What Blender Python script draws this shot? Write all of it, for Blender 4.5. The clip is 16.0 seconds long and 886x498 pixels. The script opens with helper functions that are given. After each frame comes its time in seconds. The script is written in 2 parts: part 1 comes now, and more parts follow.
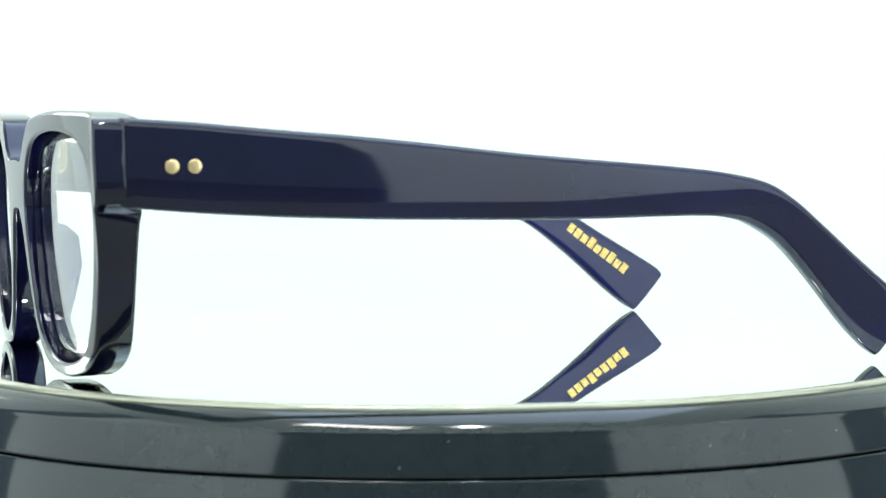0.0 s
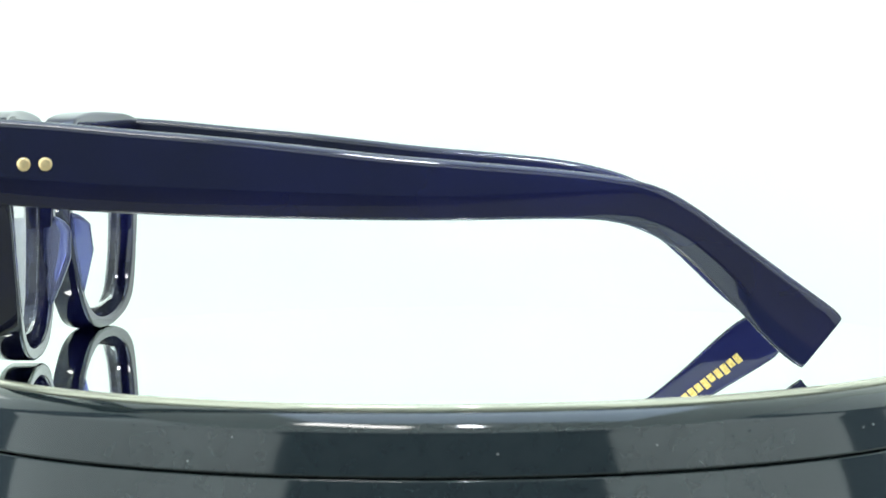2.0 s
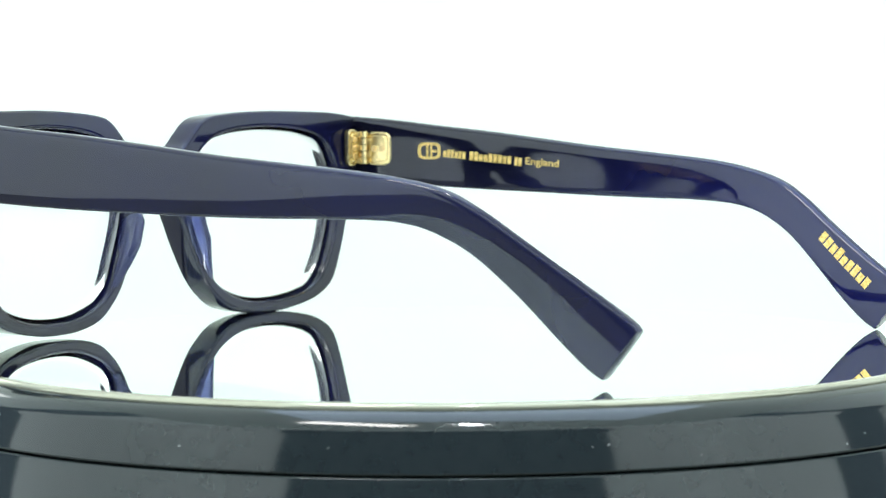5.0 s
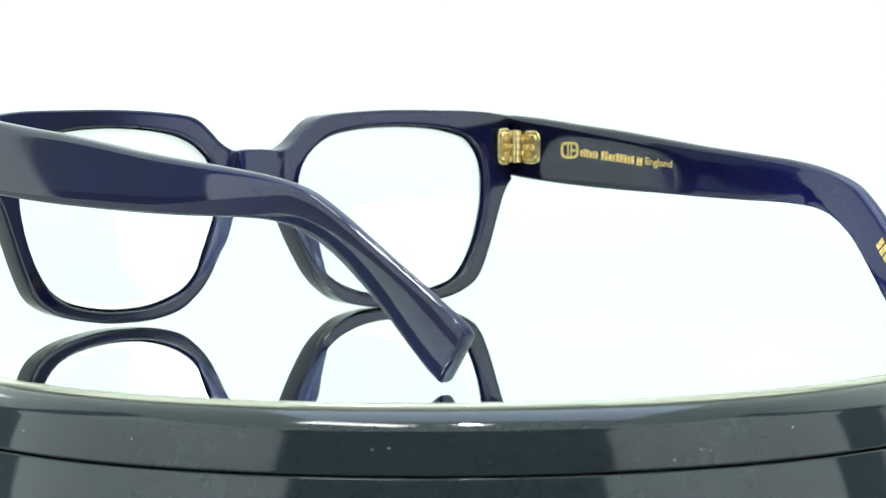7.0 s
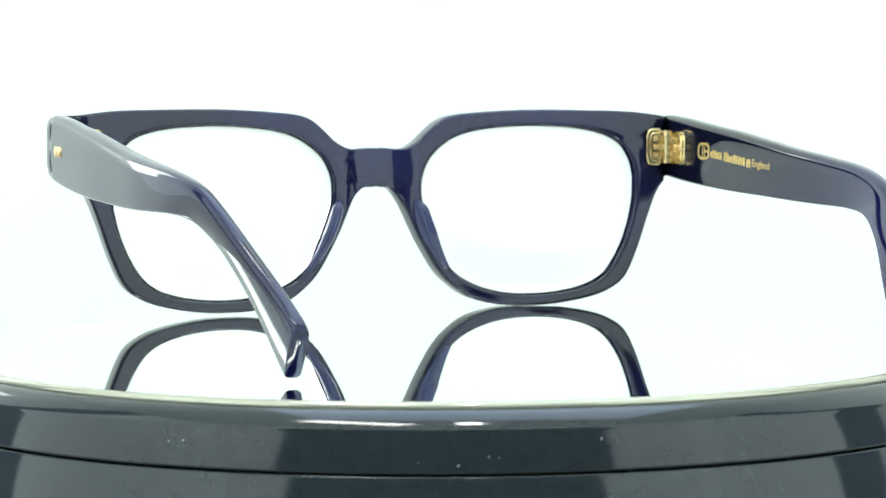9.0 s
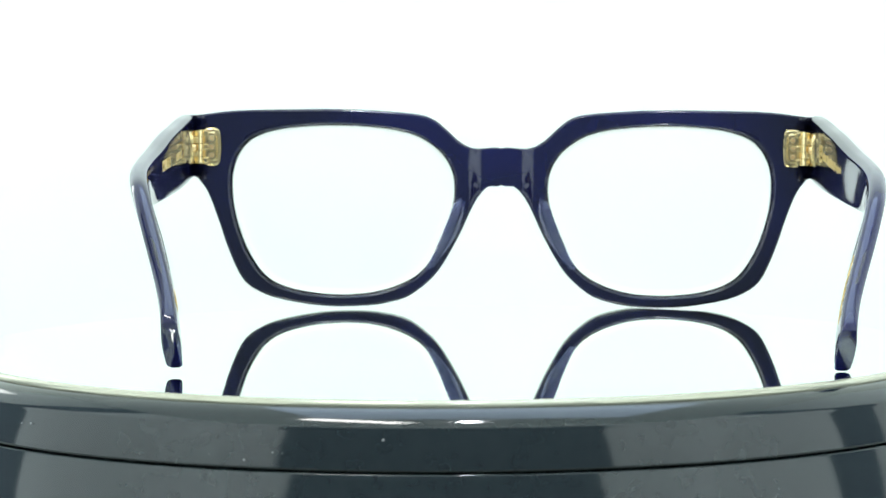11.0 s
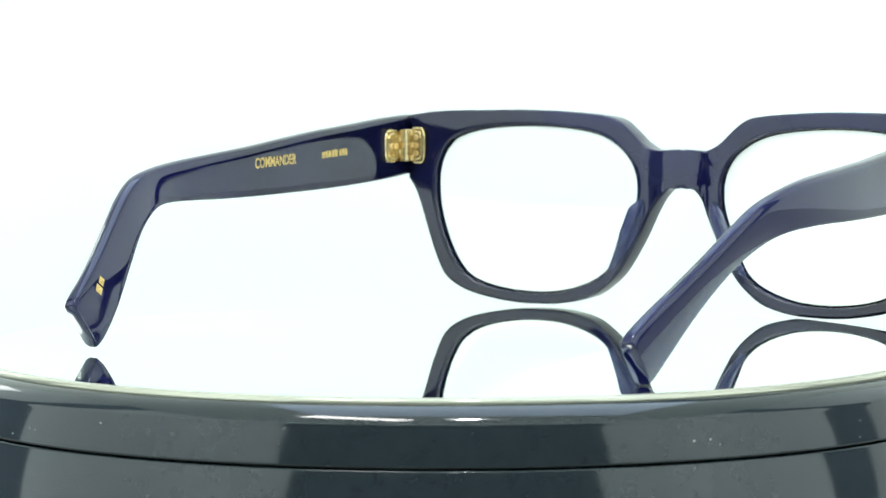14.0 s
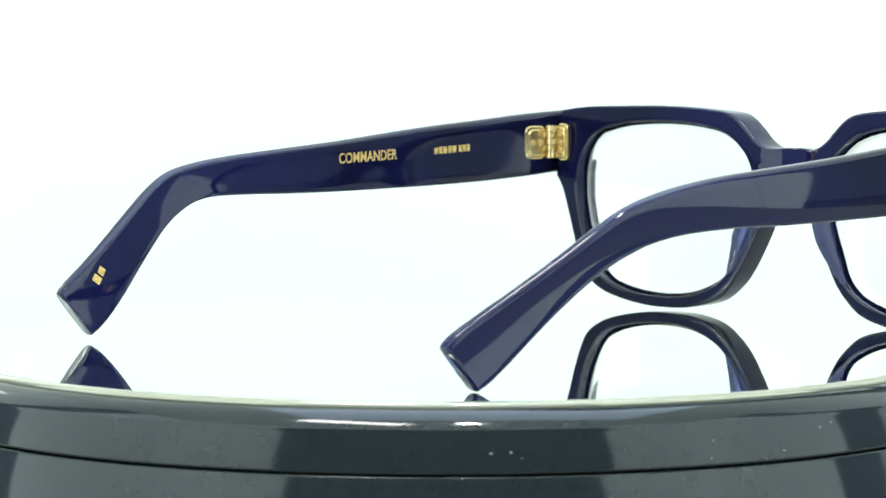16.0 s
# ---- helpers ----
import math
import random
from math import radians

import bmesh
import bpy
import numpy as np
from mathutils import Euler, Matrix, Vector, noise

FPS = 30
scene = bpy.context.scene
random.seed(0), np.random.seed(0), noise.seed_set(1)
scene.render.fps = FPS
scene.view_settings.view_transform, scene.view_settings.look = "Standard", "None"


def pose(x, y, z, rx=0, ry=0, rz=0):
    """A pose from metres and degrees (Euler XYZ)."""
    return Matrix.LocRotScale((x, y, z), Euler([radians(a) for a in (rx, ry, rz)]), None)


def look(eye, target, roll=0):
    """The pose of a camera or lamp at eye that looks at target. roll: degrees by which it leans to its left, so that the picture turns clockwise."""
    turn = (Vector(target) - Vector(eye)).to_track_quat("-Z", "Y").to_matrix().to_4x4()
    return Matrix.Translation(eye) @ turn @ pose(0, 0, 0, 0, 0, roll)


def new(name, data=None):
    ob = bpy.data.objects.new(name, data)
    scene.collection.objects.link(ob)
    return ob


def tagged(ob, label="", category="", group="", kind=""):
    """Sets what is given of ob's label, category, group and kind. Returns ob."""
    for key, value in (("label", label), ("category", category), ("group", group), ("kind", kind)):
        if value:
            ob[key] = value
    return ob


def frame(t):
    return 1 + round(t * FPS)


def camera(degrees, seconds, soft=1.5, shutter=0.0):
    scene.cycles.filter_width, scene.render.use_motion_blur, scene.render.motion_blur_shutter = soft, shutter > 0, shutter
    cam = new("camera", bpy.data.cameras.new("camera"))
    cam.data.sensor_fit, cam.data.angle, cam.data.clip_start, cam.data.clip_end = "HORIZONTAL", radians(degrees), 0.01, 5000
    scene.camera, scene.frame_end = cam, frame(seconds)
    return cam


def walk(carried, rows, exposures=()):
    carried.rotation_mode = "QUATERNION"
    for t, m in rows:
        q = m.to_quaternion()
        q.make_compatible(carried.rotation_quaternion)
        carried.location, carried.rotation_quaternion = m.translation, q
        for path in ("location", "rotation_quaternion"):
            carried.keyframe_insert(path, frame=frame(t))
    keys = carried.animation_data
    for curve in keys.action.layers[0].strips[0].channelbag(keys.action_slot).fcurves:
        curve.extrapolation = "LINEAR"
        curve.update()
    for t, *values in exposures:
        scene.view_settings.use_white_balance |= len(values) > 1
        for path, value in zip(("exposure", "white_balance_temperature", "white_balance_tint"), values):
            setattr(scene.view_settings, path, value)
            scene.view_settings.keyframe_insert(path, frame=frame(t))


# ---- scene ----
import functools

MM = 0.001
cam = camera(19.83, 16.0, 1.2)
cam.data.dof.use_dof = True
cam.data.dof.focus_distance = 0.48
cam.data.dof.aperture_fstop = 46.0
# the camera creeps along its line of sight and settles a little on its mount: seconds, mm forward, tilt, roll
SETTLE = [(0, 7.0, 0, 0), (2, 6.2, 0, 0), (3, 5.0, 0, 0), (4.2, 2.6, 0, 0), (6.5, 2.8, 0, 0), (7.5, 2.4, 0, 0), (9, 0.0, 0, -0.05), (11.3, -4.5, 0, -0.15), (12.5, -8.0, 0, -0.22),
          (14.0, -10.0, 0, -0.25), (14.8, -9.0, -0.01, -0.28), (15.3, -2.0, -0.025, -0.3), (16, 2.4, -0.025, -0.3)]
walk(cam, [(t, pose(0, -0.49006, 0.04718, 90 - 3.374 + tilt, 0.383 + roll, 0.872) @ pose(0, 0, -d * MM)) for t, d, tilt, roll in SETTLE])

# ---- light ----
world = bpy.data.worlds.new("world")
scene.world = world
world.use_nodes = True
world.node_tree.nodes["Background"].inputs["Color"].default_value = (0.70, 0.92, 1.18, 1)
world.node_tree.nodes["Background"].inputs["Strength"].default_value = 0.42


def area_lamp(name, m, sx, sy, watts, colour=(1, 1, 1)):
    data = bpy.data.lights.new(name, "AREA")
    data.shape, data.size, data.size_y, data.energy, data.color = "RECTANGLE", sx, sy, watts, colour
    ob = new(name, data)
    ob.matrix_world = m
    return ob


# ---- materials ----
def material(name):
    mat = bpy.data.materials.new(name)
    mat.use_nodes = True
    nodes, links = mat.node_tree.nodes, mat.node_tree.links
    return mat, nodes, links, nodes["Principled BSDF"]


def noise_mix(nodes, links, scale, low, high, socket, detail=4.0, stops=(0.35, 0.65)):
    """A colour between low and high by object-space noise, into a socket."""
    coord = nodes.new("ShaderNodeTexCoord")
    tex = nodes.new("ShaderNodeTexNoise")
    tex.inputs["Scale"].default_value, tex.inputs["Detail"].default_value = scale, detail
    ramp = nodes.new("ShaderNodeValToRGB")
    ramp.color_ramp.elements[0].position, ramp.color_ramp.elements[1].position = stops
    ramp.color_ramp.elements[0].color, ramp.color_ramp.elements[1].color = (*low, 1), (*high, 1)
    links.new(coord.outputs["Object"], tex.inputs["Vector"])
    links.new(tex.outputs["Fac"], ramp.inputs["Fac"])
    links.new(ramp.outputs["Color"], socket)
    return tex


def bump(nodes, links, bsdf, scale, strength, distance):
    coord = nodes.new("ShaderNodeTexCoord")
    tex = nodes.new("ShaderNodeTexNoise")
    tex.inputs["Scale"].default_value, tex.inputs["Detail"].default_value = scale, 3
    node = nodes.new("ShaderNodeBump")
    node.inputs["Strength"].default_value, node.inputs["Distance"].default_value = strength, distance
    links.new(coord.outputs["Object"], tex.inputs["Vector"])
    links.new(tex.outputs["Fac"], node.inputs["Height"])
    links.new(node.outputs["Normal"], bsdf.inputs["Normal"])


def acetate_material():
    mat, nodes, links, bsdf = material("navy_acetate")
    # mottled navy; bluer in the thin tips, light showing through painted as colour
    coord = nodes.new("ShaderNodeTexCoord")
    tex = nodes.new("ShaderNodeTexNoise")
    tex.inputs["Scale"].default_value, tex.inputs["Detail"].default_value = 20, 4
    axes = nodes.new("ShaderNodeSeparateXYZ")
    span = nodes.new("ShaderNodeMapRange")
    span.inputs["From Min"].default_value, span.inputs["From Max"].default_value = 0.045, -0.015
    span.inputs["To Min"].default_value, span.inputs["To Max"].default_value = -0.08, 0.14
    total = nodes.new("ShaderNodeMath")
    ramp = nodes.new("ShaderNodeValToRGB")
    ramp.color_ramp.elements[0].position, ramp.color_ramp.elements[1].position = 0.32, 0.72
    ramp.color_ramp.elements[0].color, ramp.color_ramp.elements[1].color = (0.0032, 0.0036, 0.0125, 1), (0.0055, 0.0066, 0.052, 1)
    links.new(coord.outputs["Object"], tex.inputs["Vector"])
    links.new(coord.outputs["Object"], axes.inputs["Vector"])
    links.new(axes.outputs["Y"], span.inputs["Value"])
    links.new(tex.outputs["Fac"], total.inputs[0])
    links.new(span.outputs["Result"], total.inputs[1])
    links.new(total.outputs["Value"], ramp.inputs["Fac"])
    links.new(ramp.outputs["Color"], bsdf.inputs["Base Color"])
    bsdf.inputs["Roughness"].default_value = 0.05
    bsdf.inputs["IOR"].default_value = 1.5
    bump(nodes, links, bsdf, 45, 0.05, 0.0004)
    return mat


def gold_material(name, rough, base=(0.83, 0.58, 0.22)):
    mat, nodes, links, bsdf = material(name)
    noise_mix(nodes, links, 900, tuple(c * 0.8 for c in base), base, bsdf.inputs["Base Color"])
    bsdf.inputs["Metallic"].default_value = 1.0
    bsdf.inputs["Roughness"].default_value = rough
    return mat


def foil_material():
    mat, nodes, links, bsdf = material("gold_foil")
    noise_mix(nodes, links, 1500, (0.55, 0.36, 0.09), (0.85, 0.62, 0.22), bsdf.inputs["Base Color"])
    bsdf.inputs["Metallic"].default_value = 0.55
    bsdf.inputs["Roughness"].default_value = 0.35
    return mat


def lens_material():
    mat, nodes, links, bsdf = material("clear_lens")
    bsdf.inputs["Base Color"].default_value = (1.0, 1.0, 1.0, 1)
    bsdf.inputs["Transmission Weight"].default_value = 1.0
    bsdf.inputs["Roughness"].default_value = 0.0
    bsdf.inputs["IOR"].default_value = 1.38
    return mat


def mirror_material():
    mat, nodes, links, bsdf = material("mirror_glass")
    noise_mix(nodes, links, 40, (0.86, 0.915, 0.86), (0.88, 0.925, 0.875), bsdf.inputs["Base Color"])
    bsdf.inputs["Metallic"].default_value = 1.0
    bsdf.inputs["Roughness"].default_value = 0.0
    return mat


def glass_edge_material():
    mat, nodes, links, bsdf = material("green_glass_edge")
    noise_mix(nodes, links, 20, (0.40, 0.39, 0.29), (0.50, 0.49, 0.38), bsdf.inputs["Base Color"])
    bsdf.inputs["Metallic"].default_value = 0.45
    bsdf.inputs["Roughness"].default_value = 0.05
    bsdf.inputs["IOR"].default_value = 1.5
    return mat


def gloss_black_material():
    mat, nodes, links, bsdf = material("gloss_black_plastic")
    noise_mix(nodes, links, 300, (0.009, 0.015, 0.016), (0.012, 0.018, 0.019), bsdf.inputs["Base Color"])
    coord = nodes.new("ShaderNodeTexCoord")
    tex = nodes.new("ShaderNodeTexNoise")
    tex.inputs["Scale"].default_value, tex.inputs["Detail"].default_value = 60, 5
    span = nodes.new("ShaderNodeMapRange")
    span.inputs["To Min"].default_value, span.inputs["To Max"].default_value = 0.07, 0.09
    links.new(coord.outputs["Object"], tex.inputs["Vector"])
    links.new(tex.outputs["Fac"], span.inputs["Value"])
    links.new(span.outputs["Result"], bsdf.inputs["Roughness"])
    bsdf.inputs["IOR"].default_value = 1.5
    return mat


def glow_cloth_material(name, glow, tint=(1, 1, 1)):
    """White cloth of the light tent; its glow stands in for lamps behind it."""
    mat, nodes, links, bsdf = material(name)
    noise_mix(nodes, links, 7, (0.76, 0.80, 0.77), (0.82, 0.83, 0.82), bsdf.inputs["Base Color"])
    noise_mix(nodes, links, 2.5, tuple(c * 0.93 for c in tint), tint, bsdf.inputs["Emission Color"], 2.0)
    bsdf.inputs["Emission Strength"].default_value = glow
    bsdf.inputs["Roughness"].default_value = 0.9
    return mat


def pad_material():
    mat, nodes, links, bsdf = material("translucent_navy_acetate")
    noise_mix(nodes, links, 60, (0.10, 0.12, 0.34), (0.16, 0.19, 0.45), bsdf.inputs["Base Color"])
    bsdf.inputs["Transmission Weight"].default_value = 0.8
    bsdf.inputs["Roughness"].default_value = 0.06
    bsdf.inputs["IOR"].default_value = 1.48
    return mat


def dust_material():
    mat, nodes, links, bsdf = material("pale_dust")
    noise_mix(nodes, links, 400, (0.30, 0.31, 0.31), (0.5, 0.5, 0.48), bsdf.inputs["Base Color"])
    bsdf.inputs["Roughness"].default_value = 0.9
    return mat


def table_material():
    mat, nodes, links, bsdf = material("grey_laminate")
    noise_mix(nodes, links, 30, (0.22, 0.22, 0.22), (0.28, 0.28, 0.27), bsdf.inputs["Base Color"])
    bsdf.inputs["Roughness"].default_value = 0.5
    return mat


DUST = dust_material()
TABLETOP = table_material()
PAD = pad_material()
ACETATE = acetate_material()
GOLD = gold_material("hinge_gold", 0.22, (0.92, 0.72, 0.36))
RIVET = gold_material("rivet_gold", 0.35, (1.0, 0.74, 0.38))
FOIL = foil_material()
LENS = lens_material()
MIRROR = mirror_material()
EDGE = glass_edge_material()
BLACK = gloss_black_material()
# emission set per cloth: backdrop to near white, the others to suit reflections
CLOTH = glow_cloth_material("glow_cloth", 0.34, (0.86, 0.98, 1.0))
CLOTH_FRONT = glow_cloth_material("front_glow_cloth", 1.08, (0.85, 0.98, 1.03))
CLOTH_BACK = glow_cloth_material("back_glow_cloth", 0.545, (0.875, 1.0, 0.95))


# ---- mesh helpers ----
def part(name, bm, mat, parent=None, label="", smooth=True, place=None):
    """Links a bmesh as one object under a thing or a part."""
    mesh = bpy.data.meshes.new(name)
    bmesh.ops.recalc_face_normals(bm, faces=bm.faces[:])
    bm.to_mesh(mesh)
    bm.free()
    mesh.materials.append(mat)
    for poly in mesh.polygons:
        poly.use_smooth = smooth
    ob = new(name, mesh)
    ob.parent = parent
    if place is not None:
        ob.matrix_basis = place
    return tagged(ob, label)


def spline(points, steps, closed):
    """Catmull-Rom through the points."""
    pts, n, out = [Vector(p) for p in points], len(points), []
    for i in range(n if closed else n - 1):
        if closed:
            a, b, c, d = (pts[(i + k) % n] for k in (-1, 0, 1, 2))
        else:
            a, b, c, d = pts[max(i - 1, 0)], pts[i], pts[i + 1], pts[min(i + 2, n - 1)]
        for s in range(steps):
            t = s / steps
            out.append(0.5 * (2 * b + (c - a) * t + (2 * a - 5 * b + 4 * c - d) * t * t + (3 * b - a - 3 * c + d) * t ** 3))
    if not closed:
        out.append(pts[-1])
    return out


def rounded_section(width, low, high, r0, r1, k=5, camber=0.0, crown=0.0):
    """Rounded rectangle: s from 0 to width, n from low to high; r0 rounds the corners at s = 0, r1 those at s = width."""
    out = []
    for cs, cn, r, start in ((0, 0, r0, 180), (1, 0, r1, 270), (1, 1, r1, 0), (0, 1, r0, 90)):
        s = width - r if cs else r
        n = high - r if cn else low + r
        for j in range(k + 1):
            a = radians(start + 90 * j / k)
            out.append((s + r * math.cos(a), n + r * math.sin(a)))
        if camber and cs == cn:
            # the broad faces swell a little
            for j in range(1, 8):
                f = j / 8
                s0, s1 = (r0, width - r1) if not cs else (width - r1, r0)
                out.append((s0 + (s1 - s0) * f, low if not cs else high))
    if camber:
        for i, (s, n) in enumerate(out):
            swell = 1 - min(abs(2 * s / width - 1), 1.0) ** 2
            out[i] = (s, n + crown * swell if n > (low + high) / 2 else n - camber * swell)
    return out


def ribbon(edge_a, edge_b, across, span, round_a, round_b, closed, caps=True, camber=0.0, crown=0.0):
    """A bar between two edge curves. across(i): direction of thickness; span(i): its low and high; round_a/b(i): corner radii."""
    bm, rows = bmesh.new(), []
    for i, (a, b) in enumerate(zip(edge_a, edge_b)):
        way = b - a
        width = way.length
        way.normalize()
        n = across(i)
        low, high = span(i)
        rows.append([bm.verts.new(a + way * s + n * t) for s, t in rounded_section(width, low, high, round_a(i), round_b(i), camber=camber, crown=crown)])
    count, m = len(rows), len(rows[0])
    for i in range(count if closed else count - 1):
        p, q = rows[i], rows[(i + 1) % count]
        for j in range(m):
            bm.faces.new((p[j], p[(j + 1) % m], q[(j + 1) % m], q[j]))
    if caps and not closed:
        bm.faces.new(rows[0])
        bm.faces.new(rows[-1])
    return bm


def lathe(profile, segments=360):
    bm, rings = bmesh.new(), []
    for r, z in profile:
        rings.append([bm.verts.new((r * math.cos(2 * math.pi * i / segments), r * math.sin(2 * math.pi * i / segments), z)) for i in range(segments)])
    for p, q in zip(rings, rings[1:]):
        for i in range(segments):
            bm.faces.new((p[i], p[(i + 1) % segments], q[(i + 1) % segments], q[i]))
    return bm


def box(bm, low, high, bevel=0.0):
    made = bmesh.ops.create_cube(bm, size=1.0)["verts"]
    for v in made:
        v.co = Vector([l + (c + 0.5) * (h - l) for c, l, h in zip(v.co, low, high)])
    if bevel:
        edges = {e for v in made for e in v.link_edges}
        bmesh.ops.bevel(bm, geom=list(edges), offset=bevel, segments=2, affect="EDGES", profile=0.6)


def tube(bm, centre, radius, z0, z1, n=20):
    made = bmesh.ops.create_cone(bm, cap_ends=True, segments=n, radius1=radius, radius2=radius, depth=z1 - z0)["verts"]
    for v in made:
        v.co += Vector((centre[0], centre[1], (z0 + z1) / 2))


# ---- light tent ----
TENT_X, TENT_BACK, TENT_FRONT, TENT_TOP, TENT_FLOOR = 0.50, 0.60, -0.42, 0.60, -0.046


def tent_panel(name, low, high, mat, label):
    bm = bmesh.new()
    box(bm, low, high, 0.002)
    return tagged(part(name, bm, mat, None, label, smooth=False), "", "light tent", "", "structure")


def light_tent():
    # walls and roof are out of view, inferred from reflections; each panel glows
    t = 0.006
    # floor and back are one curved sweep
    bm, rows = bmesh.new(), []
    path = [(TENT_FRONT, TENT_FLOOR), (0.30, TENT_FLOOR)]
    path += [(0.30 + 0.28 * math.sin(radians(a)), TENT_FLOOR + 0.28 - 0.28 * math.cos(radians(a))) for a in range(5, 91, 5)]
    path += [(0.58, TENT_TOP)]
    for k, (y, z) in enumerate(path):
        rows.append([bm.verts.new((x, y, z)) for x in (-TENT_X, TENT_X)])
    for p, q in zip(rows, rows[1:]):
        bm.faces.new((p[0], p[1], q[1], q[0]))
    bmesh.ops.solidify(bm, geom=bm.faces[:], thickness=0.003)
    tagged(part("backdrop", bm, CLOTH_BACK, None, "white curved backdrop sweep with its own glow behind the turntable"), "", "backdrop", "", "structure")
    # unseen side walls; the gap beside the turntable is added to darken temple reflections
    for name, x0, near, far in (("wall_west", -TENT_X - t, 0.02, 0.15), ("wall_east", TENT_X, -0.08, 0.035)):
        tent_panel(name + "_a", (x0, TENT_FRONT, TENT_FLOOR), (x0 + t, near, TENT_TOP), CLOTH_FRONT, "unseen white cloth side wall of a light tent, with its own glow")
        tent_panel(name + "_b", (x0, far, TENT_FLOOR), (x0 + t, TENT_BACK, TENT_TOP), CLOTH, "unseen white cloth side wall of a light tent, with its own glow")
    tent_panel("ceiling", (-TENT_X, TENT_FRONT, TENT_TOP), (TENT_X, TENT_BACK, TENT_TOP + t), CLOTH, "unseen white cloth roof of a light tent, with its own glow")
    # unseen front cloth; its opening for the camera is sized to suit reflections
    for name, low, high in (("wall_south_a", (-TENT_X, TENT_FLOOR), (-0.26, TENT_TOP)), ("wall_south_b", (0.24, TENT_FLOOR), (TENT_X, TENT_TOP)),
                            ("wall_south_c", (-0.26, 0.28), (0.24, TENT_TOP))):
        tent_panel(name, (low[0], TENT_FRONT - t, low[1]), (high[0], TENT_FRONT, high[1]), CLOTH_FRONT, "unseen glowing white front cloth of a light tent beside the opening")


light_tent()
bm = bmesh.new()
box(bm, (-0.8, -0.9, -0.082), (0.8, 0.8, -0.052), 0.003)
tagged(part("floor", bm, TABLETOP, None, "grey laminate worktop under the light tent", smooth=False), "", "worktop", "", "structure")
area_lamp("roof_panel_lamp", pose(0.03, 0.16, 0.592), 0.44, 0.50, 1.4, (0.72, 0.95, 1.32))
area_lamp("side_panel_lamp", pose(-0.49, 0.49, 0.22, 0, -90, 0), 0.32, 0.17, 0.75, (0.97, 1.0, 0.97))
area_lamp("spot_lamp", look((0.022, -0.18, 0.53), (0, -0.08, 0)), 0.026, 0.026, 0.62, (0.92, 0.96, 1.0))
area_lamp("strip_lamp", look((-0.13, -0.16, 0.53), (-0.06, -0.08, 0)), 0.17, 0.05, 0.75, (1.0, 0.98, 0.95))

# ---- turntable ----
DISC = (-0.00628, -0.00319, 0.0)


def turntable():
    table = new("turntable")
    table.location = DISC
    tagged(table, "round gloss black display turntable with a mirror top", "turntable")
    profile, r, z = [(0.0, -0.0012), (0.0941, -0.0012), (0.0944, -0.0010)], 0.0946, -0.00102
    for k in range(13):
        profile.append((r, z))
        slope = radians(20 + 32 * k / 12)
        r, z = r + 0.00034 * math.cos(slope), z - 0.00034 * math.sin(slope)
    for slope in (60, 70, 80, 86):
        profile.append((r, z))
        r, z = r + 0.00014 * math.cos(radians(slope)), z - 0.00014 * math.sin(radians(slope))
    profile += [(r, z), (r + 0.0001, z - 0.0003), (0.0999, -0.0100), (0.0999, -0.0102), (0.0998, -0.01038), (0.0995, -0.0105), (0.0960, -0.0106), (0.0, -0.0105)]
    platter = part("platter", lathe(profile), BLACK, table, "bevelled gloss black platter rim")
    mirror = part("mirror", lathe([(0.0, 0.0), (0.0925, 0.0), (0.0935, -0.00012), (0.0939, -0.0004), (0.0940, -0.0010), (0.0939, -0.0011), (0.0, -0.0011)]), MIRROR, platter, "silvered mirror disc")
    mirror.data.materials.append(EDGE)
    for poly in mirror.data.polygons:
        if poly.center.xy.length > 0.0925:
            poly.material_index = 1
        else:
            poly.use_smooth = False
    part("base", lathe([(0.0, -0.0107), (0.0994, -0.0107), (0.0999, -0.0108), (0.1001, -0.0110), (0.1002, -0.044), (0.0992, -0.046), (0.0, -0.046)]), BLACK, table, "gloss black fixed base")
    return table, platter


TABLE, PLATTER = turntable()



def dust(platter):
    """A few specks of dust that cling to the rim of the platter."""
    rng, bm = random.Random(11), bmesh.new()
    for k in range(46):
        a, high = rng.uniform(0, 2 * math.pi), rng.random() < 0.35
        z = rng.uniform(-0.0026, -0.0016) if high else rng.uniform(-0.0092, -0.0045)
        r = 0.0946 + (-z - 0.00102) * 1.52 if high else 0.0988 + (-z - 0.0042) * 0.18
        size = rng.uniform(0.00006, 0.00018)
        made = bmesh.ops.create_icosphere(bm, subdivisions=1, radius=1.0)["verts"]
        squash = (size * rng.uniform(0.8, 2.2), size * 0.35, size * rng.uniform(0.6, 1.2))
        for v in made:
            p = Vector([c * q for c, q in zip(v.co, squash)])
            v.co = Matrix.Rotation(a + math.pi / 2, 3, "Z") @ p + Vector((r * math.cos(a), r * math.sin(a), z))
    return tagged(part("dust", bm, DUST, platter, "pale dust specks"), kind="stuff")


dust(PLATTER)

# ---- eyeglasses ----
OUTER = [(0, 36.0), (6.0, 36.0), (9.4, 37.5), (12.3, 40.1), (15.3, 42.5), (19, 43.7), (28, 44.5), (38, 44.85), (49, 44.75), (60, 44.45), (68, 43.5), (73.2, 42.8),
         (73.9, 37.2), (73.4, 30.4), (69.6, 29.4), (67.6, 27.9), (65.9, 25.0), (64.0, 19.9), (61.5, 12.6), (58.5, 6.4), (54.6, 3.4), (49.4, 1.6), (41.5, 0.3), (34.7, 0.05),
         (28, 0.45), (21.5, 2.1), (17, 5.2), (14.1, 8.3), (11.6, 12.3), (9.2, 16.8), (7, 21.6), (5.1, 25.0), (2.9, 27.2), (0, 27.7), (0, 32.2)]
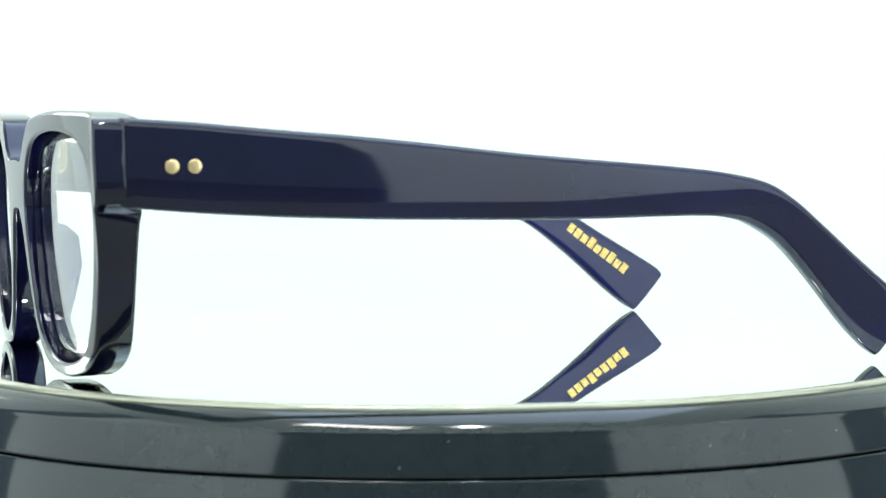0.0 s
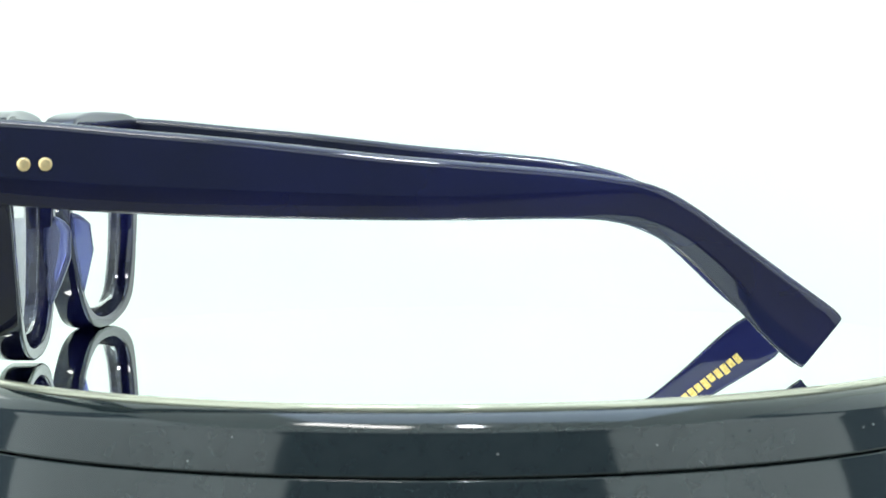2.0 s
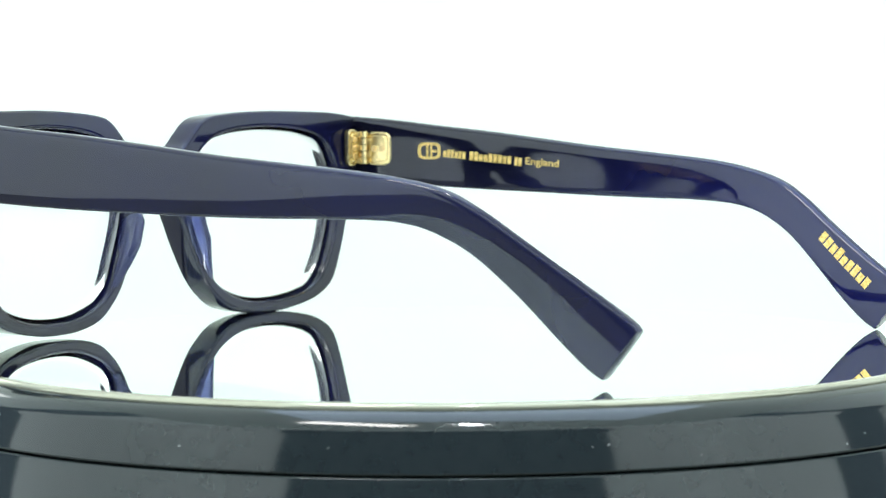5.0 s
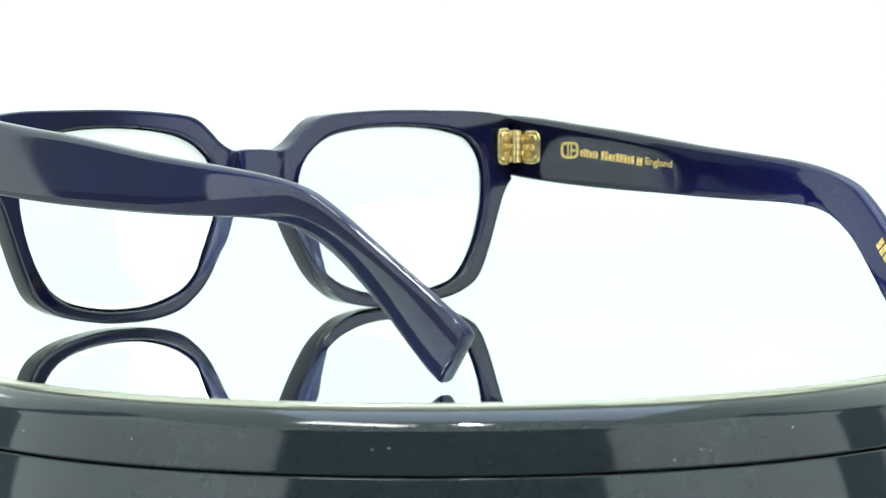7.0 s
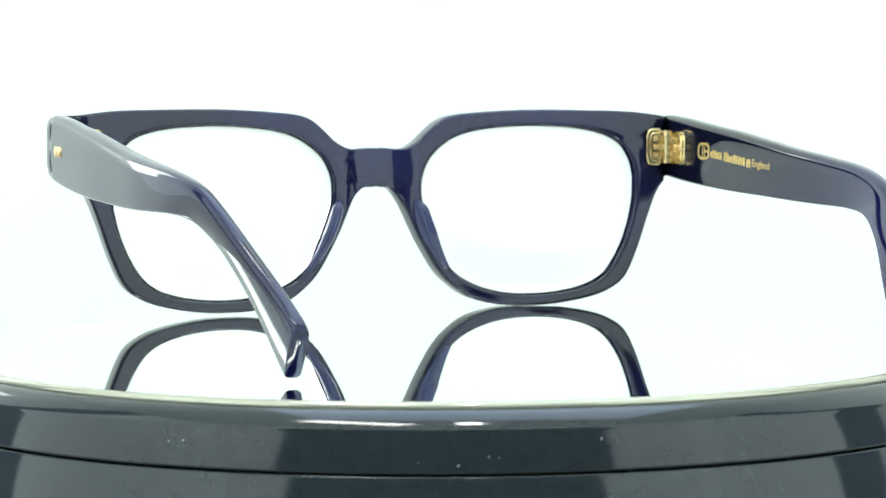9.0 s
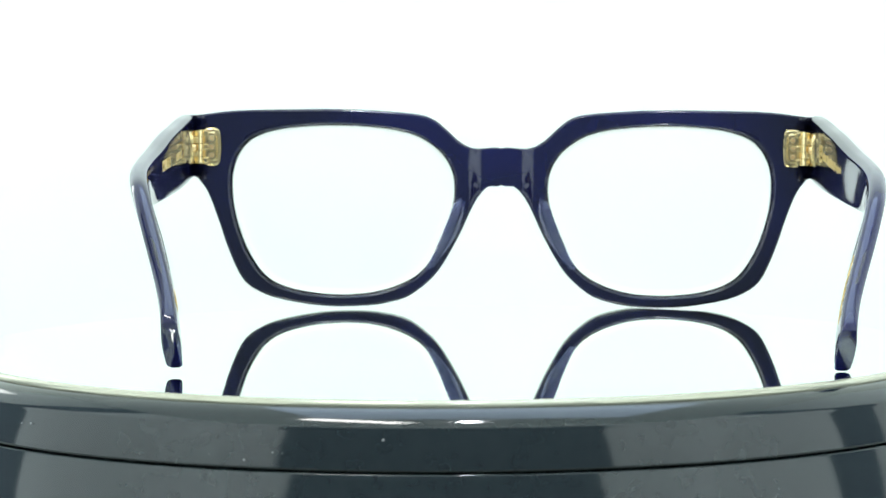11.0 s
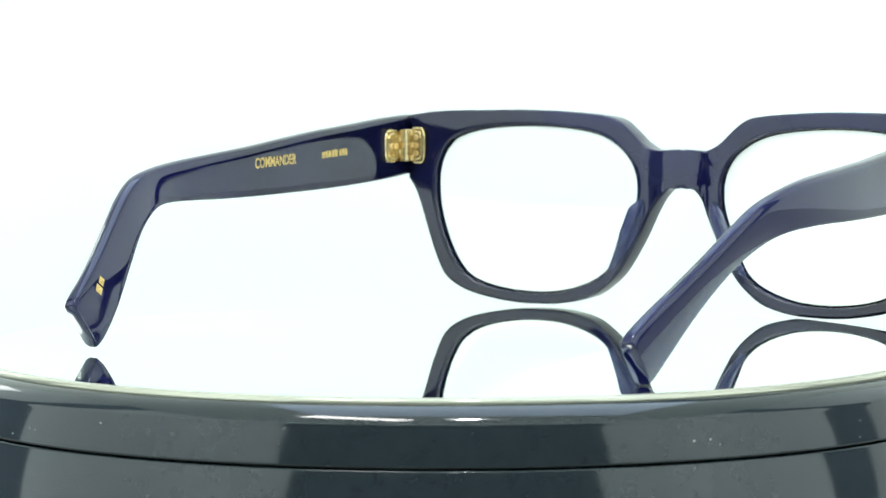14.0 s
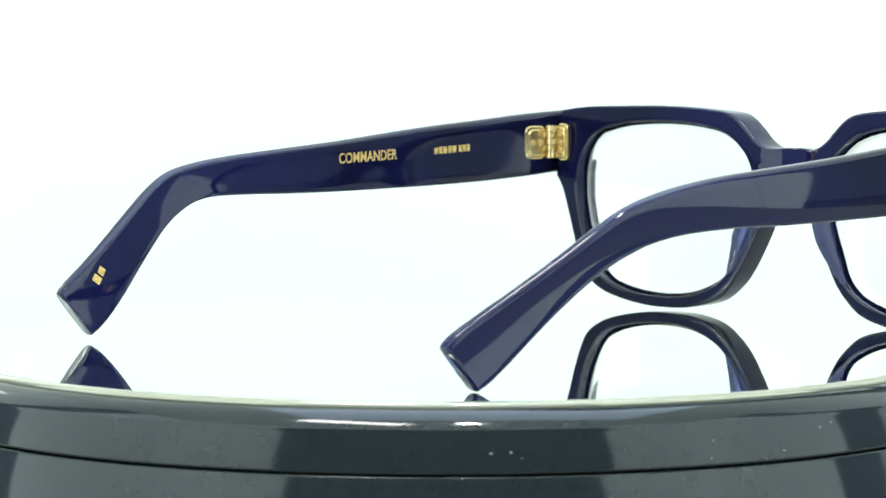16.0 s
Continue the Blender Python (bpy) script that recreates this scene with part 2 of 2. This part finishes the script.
INNER = [(11.2, 31.6), (11.9, 33.0), (13.2, 34.8), (15.2, 36.6), (18.2, 38.5), (22.2, 39.9), (29, 40.9), (38, 41.3), (47.5, 40.8), (53.5, 39.6), (57, 38.0), (59.2, 35.7),
         (60.6, 32.9), (61.2, 30.0), (61.3, 28.2), (61.2, 25.6), (60.9, 22.8), (59.8, 18.2), (58.0, 13.4), (55.5, 9.0), (52.8, 6.2), (48.8, 4.2), (42.5, 2.85), (35.5, 2.45),
         (28.8, 3.0), (22.8, 4.8), (18.6, 7.2), (15.9, 10.2), (14.2, 14.0), (12.4, 18.1), (11.0, 21.9), (10.4, 24.8), (10.3, 27.2), (10.4, 28.7), (10.7, 30.2)]
REAR, THICK = 77.6, 6.2


def ease(x, a, b):
    s = min(max((x - a) / (b - a), 0.0), 1.0)
    return s * s * (3 - 2 * s)


def wrap(u):
    """How far the front bows forward at a distance u from its middle, in mm."""
    u = min(abs(u), 70.0)
    return 4.7 * (1 - (u / 70.0) ** 2)


def lean(z):
    """The front leans: its foot stands nearer to the temples, in mm."""
    return -0.045 * max(0.0, 38.0 - z)


def rear_shift(u):
    """Set-back of the rear face: thin bridge, and end pieces cut away for the temples, in mm."""
    u = abs(u)
    return 1.3 * (1 - ease(u, 4.5, 7.5)) + 3.3 * ease(u, 67.8, 69.4)


def front_shift(u):
    return 2.4 * ease(abs(u), 62, 72)


def mirrored(bm):
    """Adds the mirror image across x = 0 and welds the two."""
    made = bmesh.ops.duplicate(bm, geom=bm.verts[:] + bm.edges[:] + bm.faces[:])["geom"]
    verts = [g for g in made if isinstance(g, bmesh.types.BMVert)]
    for v in verts:
        v.co.x = -v.co.x
    bmesh.ops.reverse_faces(bm, faces=[g for g in made if isinstance(g, bmesh.types.BMFace)])
    bmesh.ops.remove_doubles(bm, verts=bm.verts[:], dist=1e-6)


def front_frame(parent):
    steps = 6
    a = [Vector((p.x, 0, p.y)) * MM for p in spline([(*p, 0) for p in OUTER], steps, True)]
    b = [Vector((p.x, 0, p.y)) * MM for p in spline([(*p, 0) for p in INNER], steps, True)]
    first = (len(OUTER) - 2) * steps
    for i, p in enumerate(a):
        if i >= first or i == 0:
            p.x = 0.0
        p.x = max(p.x, 0.0)
    middle = [p.x < 1e-7 for p in a]

    def span(i):
        return REAR * MM, (REAR + THICK) * MM

    bm = ribbon(a, b, lambda i: Vector((0, 1, 0)), span, lambda i: 0.00001 if middle[i] else 0.0007, lambda i: 0.0006, True, camber=1e-9)
    doomed = [f for f in bm.faces if all(abs(v.co.x) < 5e-5 for v in f.verts)]
    bmesh.ops.delete(bm, geom=doomed, context="FACES")
    for v in bm.verts:
        if abs(v.co.x) < 5e-5:
            v.co.x = 0.0
        u, rear = v.co.x / MM, v.co.y < (REAR + THICK / 2) * MM
        v.co.y += (wrap(u) + (rear_shift(u) if rear else front_shift(u)) + lean(v.co.z / MM)) * MM
    mirrored(bm)
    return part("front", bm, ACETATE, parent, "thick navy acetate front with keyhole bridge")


def lens(parent, side):
    edge = spline([(*p, 0) for p in INNER], 4, True)
    cx, cz = 36.5, 23.0
    bm, grid = bmesh.new(), []
    rings = 10
    for y0, y1 in ((4.6, 1.5), (5.5, 3.0)):
        layer = []
        for k in range(rings + 1):
            s = k / rings
            row = []
            for p in edge:
                u, z = cx + (p.x - cx) * s * 1.008, cz + (p.y - cz) * s * 1.008
                r = ((u - 36.5) ** 2 + (z - 23) ** 2) / 26.0 ** 2
                row.append(bm.verts.new((side * u * MM, (REAR - 1.2 + y0 + wrap(u) - 1.0 * r + lean(z)) * MM, z * MM)))
                if k == 0:
                    break
            layer.append(row)
        grid.append(layer)
    n = len(edge)
    for layer in grid:
        for i in range(n):
            bm.faces.new((layer[0][0], layer[1][i], layer[1][(i + 1) % n]))
        for p, q in zip(layer[1:], layer[2:]):
            for i in range(n):
                bm.faces.new((p[i], p[(i + 1) % n], q[(i + 1) % n], q[i]))
    p, q = grid[0][-1], grid[1][-1]
    for i in range(n):
        bm.faces.new((p[i], p[(i + 1) % n], q[(i + 1) % n], q[i]))
    return part("lens", bm, LENS, parent, "clear demo lens")


def nose_pad(parent, side):
    """A moulded pad along the nose side of a rim, with a ledge at its upper end and a flat facet towards the nose."""
    bm, rows, n = bmesh.new(), [], 18
    top, foot = Vector((7.6, 24.4)), Vector((15.6, 7.6))
    steps = 24
    along = (foot - top).normalized()
    out = Vector((-along.y, along.x))
    if out.x < 0:
        out = -out
    for i in range(steps + 1):
        s = i / steps
        # the pad bows towards the nose
        c = top.lerp(foot, s) + out * (1.15 - 1.0 * math.sin(math.pi * s))
        rise = min(1.0, s / 0.16) ** 0.6
        fall = min(1.0, (1 - s) / 0.55) ** 0.9
        half, tall = 0.2 + 1.35 * rise * (0.35 + 0.65 * fall), 0.25 + 3.6 * rise * fall
        row = []
        for j in range(n):
            a = 2 * math.pi * j / n
            x, h = math.cos(a), max(math.sin(a), -0.35)
            w = half * math.copysign(abs(x) ** 0.7, x)
            # the facet leans away from the nose towards its rear edge
            p = c + out * (w + 0.42 * max(h, 0) * tall * 0.5)
            row.append(bm.verts.new((side * p.x * MM, (REAR + wrap(p.x) + 0.5 - h * tall + lean(p.y)) * MM, p.y * MM)))
        rows.append(row)
    for p, q in zip(rows, rows[1:]):
        for j in range(n):
            bm.faces.new((p[j], p[(j + 1) % n], q[(j + 1) % n], q[j]))
    bm.faces.new(rows[0])
    bm.faces.new(rows[-1])
    return part("nose_pad", bm, PAD, parent, "translucent moulded navy nose pad")


TEMPLE_TOP = [(81.7, 43.5), (70, 42.7), (56.4, 41.4), (42.8, 40.2), (29, 38.7), (15.2, 37.1), (1.3, 35.8), (-12.9, 34.5), (-22.5, 33.3), (-30.4, 31.5), (-36.4, 28.3),
              (-42.6, 23.8), (-49.8, 18.4), (-57, 13.1), (-60.8, 10.2), (-62.0, 8.7)]
TEMPLE_LOW = [(81.7, 29.5), (70, 28.4), (56.4, 27.5), (42.8, 26.9), (29, 26.5), (15.2, 26.2), (3, 26.1), (-8.5, 26.2), (-17, 26.15), (-22.5, 25.7), (-27.5, 24.3),
              (-33.7, 20.8), (-40.6, 14.4), (-47.9, 6.5), (-52.4, 2.2), (-55.2, 0.3)]


def glide(y, stations, values):
    """A value along the temple, eased over its stations."""
    return sum(float(np.interp(y + d, stations, values)) for d in range(-9, 10, 2)) / 10


def temple_middle(y):
    """Distance of the temple's middle layer from the glasses' middle at a station, in mm."""
    return glide(y, [-58, -52, -45, -38, -32, -26, -20, 0, 40, 82], [57.2, 58.8, 61.2, 63.8, 66.0, 67.5, 68.7, 70.3, 71.3, 71.7])


def splay(y, side):
    """The right temple is bent outwards a little at the back, in mm."""
    return (0.0 if side < 0 else 0.8) * ease(-y, -40, 20)


def edge_at(edge, k):
    i = min(int(k), len(edge) - 2)
    f = k - i
    return edge[i][0] * (1 - f) + edge[i + 1][0] * f, edge[i][1] * (1 - f) + edge[i + 1][1] * f


@functools.lru_cache(None)
def cross_lines(side):
    """The lines across the temple, from its top edge to its lower one."""
    lines = []
    for k in range(len(TEMPLE_TOP) * 32 - 31):
        (ty, tz), (ly, lz) = edge_at(TEMPLE_TOP, k / 32), edge_at(TEMPLE_LOW, k / 32)
        lines.append((ty, tz + sag(ty, side), ly, lz + sag_low(ly, side)))
    return lines


def station(y, z, side):
    """The station along the temple that a point of its side belongs to."""
    def off(line):
        ty, tz, ly, lz = line
        far = max(0.0, math.hypot(y - (ty + ly) / 2, z - (tz + lz) / 2) - 6.5)
        return abs((y - ty) * (lz - tz) - (z - tz) * (ly - ty)) / math.hypot(ly - ty, lz - tz) + far
    best = min(cross_lines(side), key=off)
    return (best[0] + best[2]) / 2


def twist(y):
    """How far the foot of the temple's section turns inwards towards the tip, in mm."""
    return 0.2 * ease(-y, 10, 45)


def temple_half(y):
    return glide(y, [-60, -30, 0, 40, 82], [1.45, 1.6, 2.0, 2.1, 2.1])


def sag(y, side):
    """The right temple is bent a little lower than the left one: its top edge, in mm."""
    if side < 0:
        return 0.0
    return glide(y, [-60, -50, -41, -31.4, -24, -14.8, 4.5, 28, 82], [-0.5, -1.6, -2.2, -1.9, -0.9, -0.3, -0.2, -0.2, 0.2])


def sag_low(y, side):
    """The same for its lower edge, in mm."""
    if side < 0:
        return 0.0
    return glide(y, [-55, -52, -44.6, -36, -29.5, -23, -14.8, 4.5, 28, 82], [0.3, 0.1, -1.0, -1.9, -2.3, -1.7, -0.8, -0.4, 0.0, 0])


def temple(parent, side):
    steps = 5
    tops = [p * MM for p in spline([(0, y, z + sag(y, side)) for y, z in TEMPLE_TOP], steps, False)]
    lows = [p * MM for p in spline([(0, y, z + sag_low(y, side)) for y, z in TEMPLE_LOW], steps, False)]
    n = len(tops)

    def span(i):
        y = (tops[i].y + lows[i].y) / 2 / MM
        h = temple_half(y)
        return -h * MM, (h - 0.3) * MM

    bm = ribbon(tops, lows, lambda i: Vector((1, 0, 0)), span, lambda i: 0.0014 - 0.0007 * ease(i, n - 16, n - 4), lambda i: 0.0006, False, camber=0.00018, crown=0.00045)
    # rounded end
    bm.verts.ensure_lookup_table()
    per = len(bm.verts) // n
    for k, v in enumerate(bm.verts):
        y = (tops[k // per].y + lows[k // per].y) / 2 / MM
        m = temple_middle(y) + splay(y, side)
        top, way = tops[k // per], lows[k // per] - tops[k // per]
        down = min(max((v.co - top).dot(way) / way.length_squared, 0.0), 1.0)
        v.co.x = side * (v.co.x + (m - twist(y) * (down - 0.3)) * MM)
    last = [f for f in bm.faces if len(f.verts) > 8]
    tip = min(last, key=lambda f: f.calc_center_median().y)
    bmesh.ops.bevel(bm, geom=list(tip.edges), offset=0.0005, segments=3, affect="EDGES", profile=0.5, clamp_overlap=True)
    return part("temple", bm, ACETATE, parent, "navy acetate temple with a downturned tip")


def inner_face(y):
    return temple_middle(y) - temple_half(y)


def on_temple(bm, side, depth=0.0):
    """Lays a flat mesh, drawn in (thickness, y, z) in mm, on the inner face of a temple."""
    for v in bm.verts:
        y = station(v.co.y, v.co.z, side)
        u = inner_face(y) + splay(y, side) - 0.16 - 0.35 * twist(y) - v.co.x - depth
        v.co = Vector((side * u, v.co.y, v.co.z)) * MM
    return bm


def stamp(name, items, side, parent, label):
    """Gold stamped bars, each (y0, z0, along_y, along_z, length, low, high): one part a bar."""
    for y0, z0, ay, az, length, low, high in items:
        bm = bmesh.new()
        box(bm, (-0.03, 0.0, low), (0.05, length, high))
        for v in bm.verts:
            v.co = Vector((v.co.x, y0 + ay * v.co.y - az * v.co.z * (1 if ay > 0 else -1), z0 + az * v.co.y + abs(ay) * v.co.z))
        part(name, on_temple(bm, side), FOIL, parent, label, smooth=False)


def word_bars(y0, y1, z0, z1, tall, letters, seed):
    """A row of letter-sized bars from (y0, z0) to (y1, z1)."""
    rng, items = random.Random(seed), []
    way = Vector((y1 - y0, z1 - z0))
    length = way.length
    way.normalize()
    for k in range(letters):
        a = length * k / letters
        low, high = -tall / 2, -tall / 2 + tall * rng.uniform(0.72, 1.0)
        items.append((y0 + way.x * a, z0 + way.y * a, way.x, way.y, length * 0.78 / letters, low, high))
    return items


def lettering(text, y0, y1, z0, z1, tall, side, parent):
    """A word in raised gold, set along the inner face of a temple."""
    data = bpy.data.curves.new("lettering", "FONT")
    data.body, data.size, data.extrude = text, 1.0, 0.0
    data.resolution_u = 3
    data.offset = 0.012
    ob = new("lettering", data)
    mesh = bpy.data.meshes.new_from_object(ob.evaluated_get(bpy.context.evaluated_depsgraph_get()))
    bpy.data.objects.remove(ob)
    bm = bmesh.new()
    bm.from_mesh(mesh)
    bpy.data.meshes.remove(mesh)
    xs, ys = [v.co.x for v in bm.verts], [v.co.y for v in bm.verts]
    made = bmesh.ops.extrude_face_region(bm, geom=bm.faces[:])["geom"]
    top = {g for g in made if isinstance(g, bmesh.types.BMVert)}
    for v in bm.verts:
        s, h = (v.co.x - min(xs)) / (max(xs) - min(xs)), (v.co.y - min(ys)) / (max(ys) - min(ys)) - 0.5
        v.co = Vector((0.05 if v in top else -0.02, y0 + (y1 - y0) * s, z0 + (z1 - z0) * s + h * tall))
    return part("lettering", on_temple(bm, side), FOIL, parent, "gold foil stamped word", smooth=False)


def emblem(parent, side, y, z):
    """A rounded square ring with two uprights in it, in gold foil."""
    bm, n = bmesh.new(), 32
    rows = []
    for scale, h in ((1.0, -0.03), (1.0, 0.05), (0.74, 0.05), (0.74, -0.03)):
        row = []
        for i in range(n):
            a = 2 * math.pi * i / n
            c, q = math.cos(a), math.sin(a)
            row.append(bm.verts.new((h, y + 3.1 * scale * math.copysign(abs(c) ** 0.55, c), z + 1.9 * scale * math.copysign(abs(q) ** 0.55, q))))
        rows.append(row)
    for p, q in zip(rows, rows[1:] + rows[:1]):
        for i in range(n):
            bm.faces.new((p[i], p[(i + 1) % n], q[(i + 1) % n], q[i]))
    for y0, y1, z0, z1 in ((0.3, 0.8, -1.4, 1.4), (-0.8, -0.3, -1.4, 1.4), (-2.0, -0.8, -0.3, 0.2)):
        box(bm, (-0.03, y + y0, z + z0), (0.05, y + y1, z + z1))
    return part("emblem", on_temple(bm, side), FOIL, parent, "gold foil square emblem", smooth=False)


def plaque(bm, wide, tall, low, high, place, power=0.5, n=28):
    """A plate with a rounded outline and a softened edge, in (across, up, out), laid by place()."""
    rings = []
    for scale, h in ((1.0, low), (1.0, high - 0.18), (0.94, high), (0.0, high)):
        ring = []
        for i in range(n):
            a = 2 * math.pi * i / n
            c, q = math.cos(a), math.sin(a)
            x, z = math.copysign(abs(c) ** power, c), math.copysign(abs(q) ** power, q)
            ring.append(bm.verts.new(place(wide * scale * x, tall * scale * z, h)))
        rings.append(ring)
    for p, q in zip(rings, rings[1:]):
        for i in range(n):
            bm.faces.new((p[i], p[(i + 1) % n], q[(i + 1) % n], q[i]))
    bmesh.ops.remove_doubles(bm, verts=rings[-1], dist=1e-5)


def hinge(front, arm, side):
    """Five-barrel gold hinge: a rounded leaf sunk in the front and one on the temple."""
    cu, cy, zc, tall = 68.1, 75.9, 36.3, 4.2
    step = 2 * tall * 0.9 / 5
    z0 = zc - 2.5 * step

    def on_front(a, b, h):
        return Vector((65.3 + a, 77.0 - h, zc + b))

    def on_arm(a, b, h):
        return Vector((69.4 - h, 72.2 + a, zc - 0.2 + b))

    bm = bmesh.new()
    plaque(bm, 2.0, tall, -0.8, 0.35, on_front)
    plaque(bm, 1.25, tall - 0.9, 0.2, 0.75, on_front)
    for k in (0, 2, 4):
        tube(bm, (cu, cy), 1.25, z0 + k * step + 0.06, z0 + (k + 1) * step - 0.06)
        box(bm, (65.9, cy - 0.4, z0 + k * step + 0.1), (cu, cy + 1.0, z0 + (k + 1) * step - 0.1), 0.2)
    leaf = part("hinge_leaf", flip(bm, side), GOLD, front, "polished gold hinge leaf with rounded ends", smooth=False)
    for b in (-1.9, 0.0, 1.9):
        bm = bmesh.new()
        plaque(bm, 0.62, 0.62, 0.6, 1.0, lambda a, c, h: on_front(a, c + b, h), 1.0, 14)
        part("rivet_head", flip(bm, side), RIVET, leaf, "", smooth=False)
    bm = bmesh.new()
    plaque(bm, 3.4, tall - 0.4, -0.6, 0.35, on_arm)
    plaque(bm, 2.5, tall - 1.2, 0.2, 0.7, on_arm)
    for k in (1, 3):
        tube(bm, (cu, cy), 1.2, z0 + k * step + 0.06, z0 + (k + 1) * step - 0.06)
        box(bm, (cu, cy - 2.2, z0 + k * step + 0.1), (69.3, cy + 0.3, z0 + (k + 1) * step - 0.1), 0.2)
    leaf = part("hinge_leaf", flip(bm, side), GOLD, arm, "polished gold hinge leaf with rounded ends", smooth=False)
    for a in (-1.1, 1.0):
        bm = bmesh.new()
        plaque(bm, 0.7, 0.7, 0.6, 0.95, lambda p, q, h: on_arm(p + a, q, h), 1.0, 14)
        part("rivet_head", flip(bm, side), RIVET, leaf, "", smooth=False)


def flip(bm, side):
    for v in bm.verts:
        v.co = Vector((side * v.co.x, v.co.y, v.co.z)) * MM
    return bm


def rivet(parent, side, y, z):
    """Round gold rivet head, just proud of the outer face."""
    u = temple_middle(y) + temple_half(y) + splay(y, side) + 0.41
    bm, rings = bmesh.new(), []
    for r, h in ((1.14, -0.5), (1.14, 0.02), (1.04, 0.1), (0.7, 0.15), (0.0, 0.16)):
        rings.append([bm.verts.new((side * (u + h) * MM, (y + r * math.cos(2 * math.pi * i / 28)) * MM, (z + r * math.sin(2 * math.pi * i / 28)) * MM)) for i in range(28)])
    for p, q in zip(rings, rings[1:]):
        for i in range(28):
            bm.faces.new((p[i], p[(i + 1) % 28], q[(i + 1) % 28], q[i]))
    return part("rivet", bm, RIVET, parent, "round gold rivet head")


def glasses():
    root = new("eyeglasses")
    tagged(root, "navy blue acetate eyeglasses with gold hinges on a mirror", "eyeglasses")
    front = front_frame(root)
    for side in (-1, 1):
        lens(front, side)
        nose_pad(front, side)
        arm = temple(root, side)
        hinge(front, arm, side)
        for y in (73.8, 70.2):
            rivet(arm, side, y, 35.8)
        if side < 0:
            lettering("COMMANDER", 14.6, 30.9, 33.35, 34.1, 2.3, side, arm)
            stamp("size_stamp", word_bars(41.7, 48.4, 34.75, 35.1, 1.7, 5, 3) + word_bars(48.9, 52.4, 35.1, 35.3, 1.6, 3, 5), side, arm, "gold foil stamped bar")
            stamp("tip_stamp", word_bars(-51.9, -54.1, 13.4, 10.2, 2.0, 2, 8), side, arm, "gold foil stamped bar")
        else:
            emblem(arm, side, 58.4, 35.6)
            stamp("maker_stamp", word_bars(54.6, 48.4, 35.2, 34.7, 1.9, 6, 1) + word_bars(47.5, 36.2, 34.6, 33.7, 2.0, 9, 2)
                  + word_bars(35.6, 33.5, 33.7, 33.5, 2.4, 2, 4), side, arm, "gold foil stamped bar")
            lettering("England", 32.8, 24.2, 33.3, 32.7, 2.1, side, arm)
            stamp("tip_stamp", word_bars(-41.8, -54.0, 19.05, 9.0, 2.5, 9, 9), side, arm, "gold foil stamped bar")
    return root


GLASSES = glasses()


# ---- turning ----
TURNS = [(t, 107.63 - 9.844 * t) for t in range(0, 17)]


def motions():
    walk(GLASSES, [(t, pose(0, 0, 0, 0, 0, a) @ pose(0.0041, 0, 0.00025, 0, 0.45, 0.571)) for t, a in TURNS])
    walk(PLATTER, [(t, pose(0, 0, 0, 0, 0, a)) for t, a in TURNS])


motions()
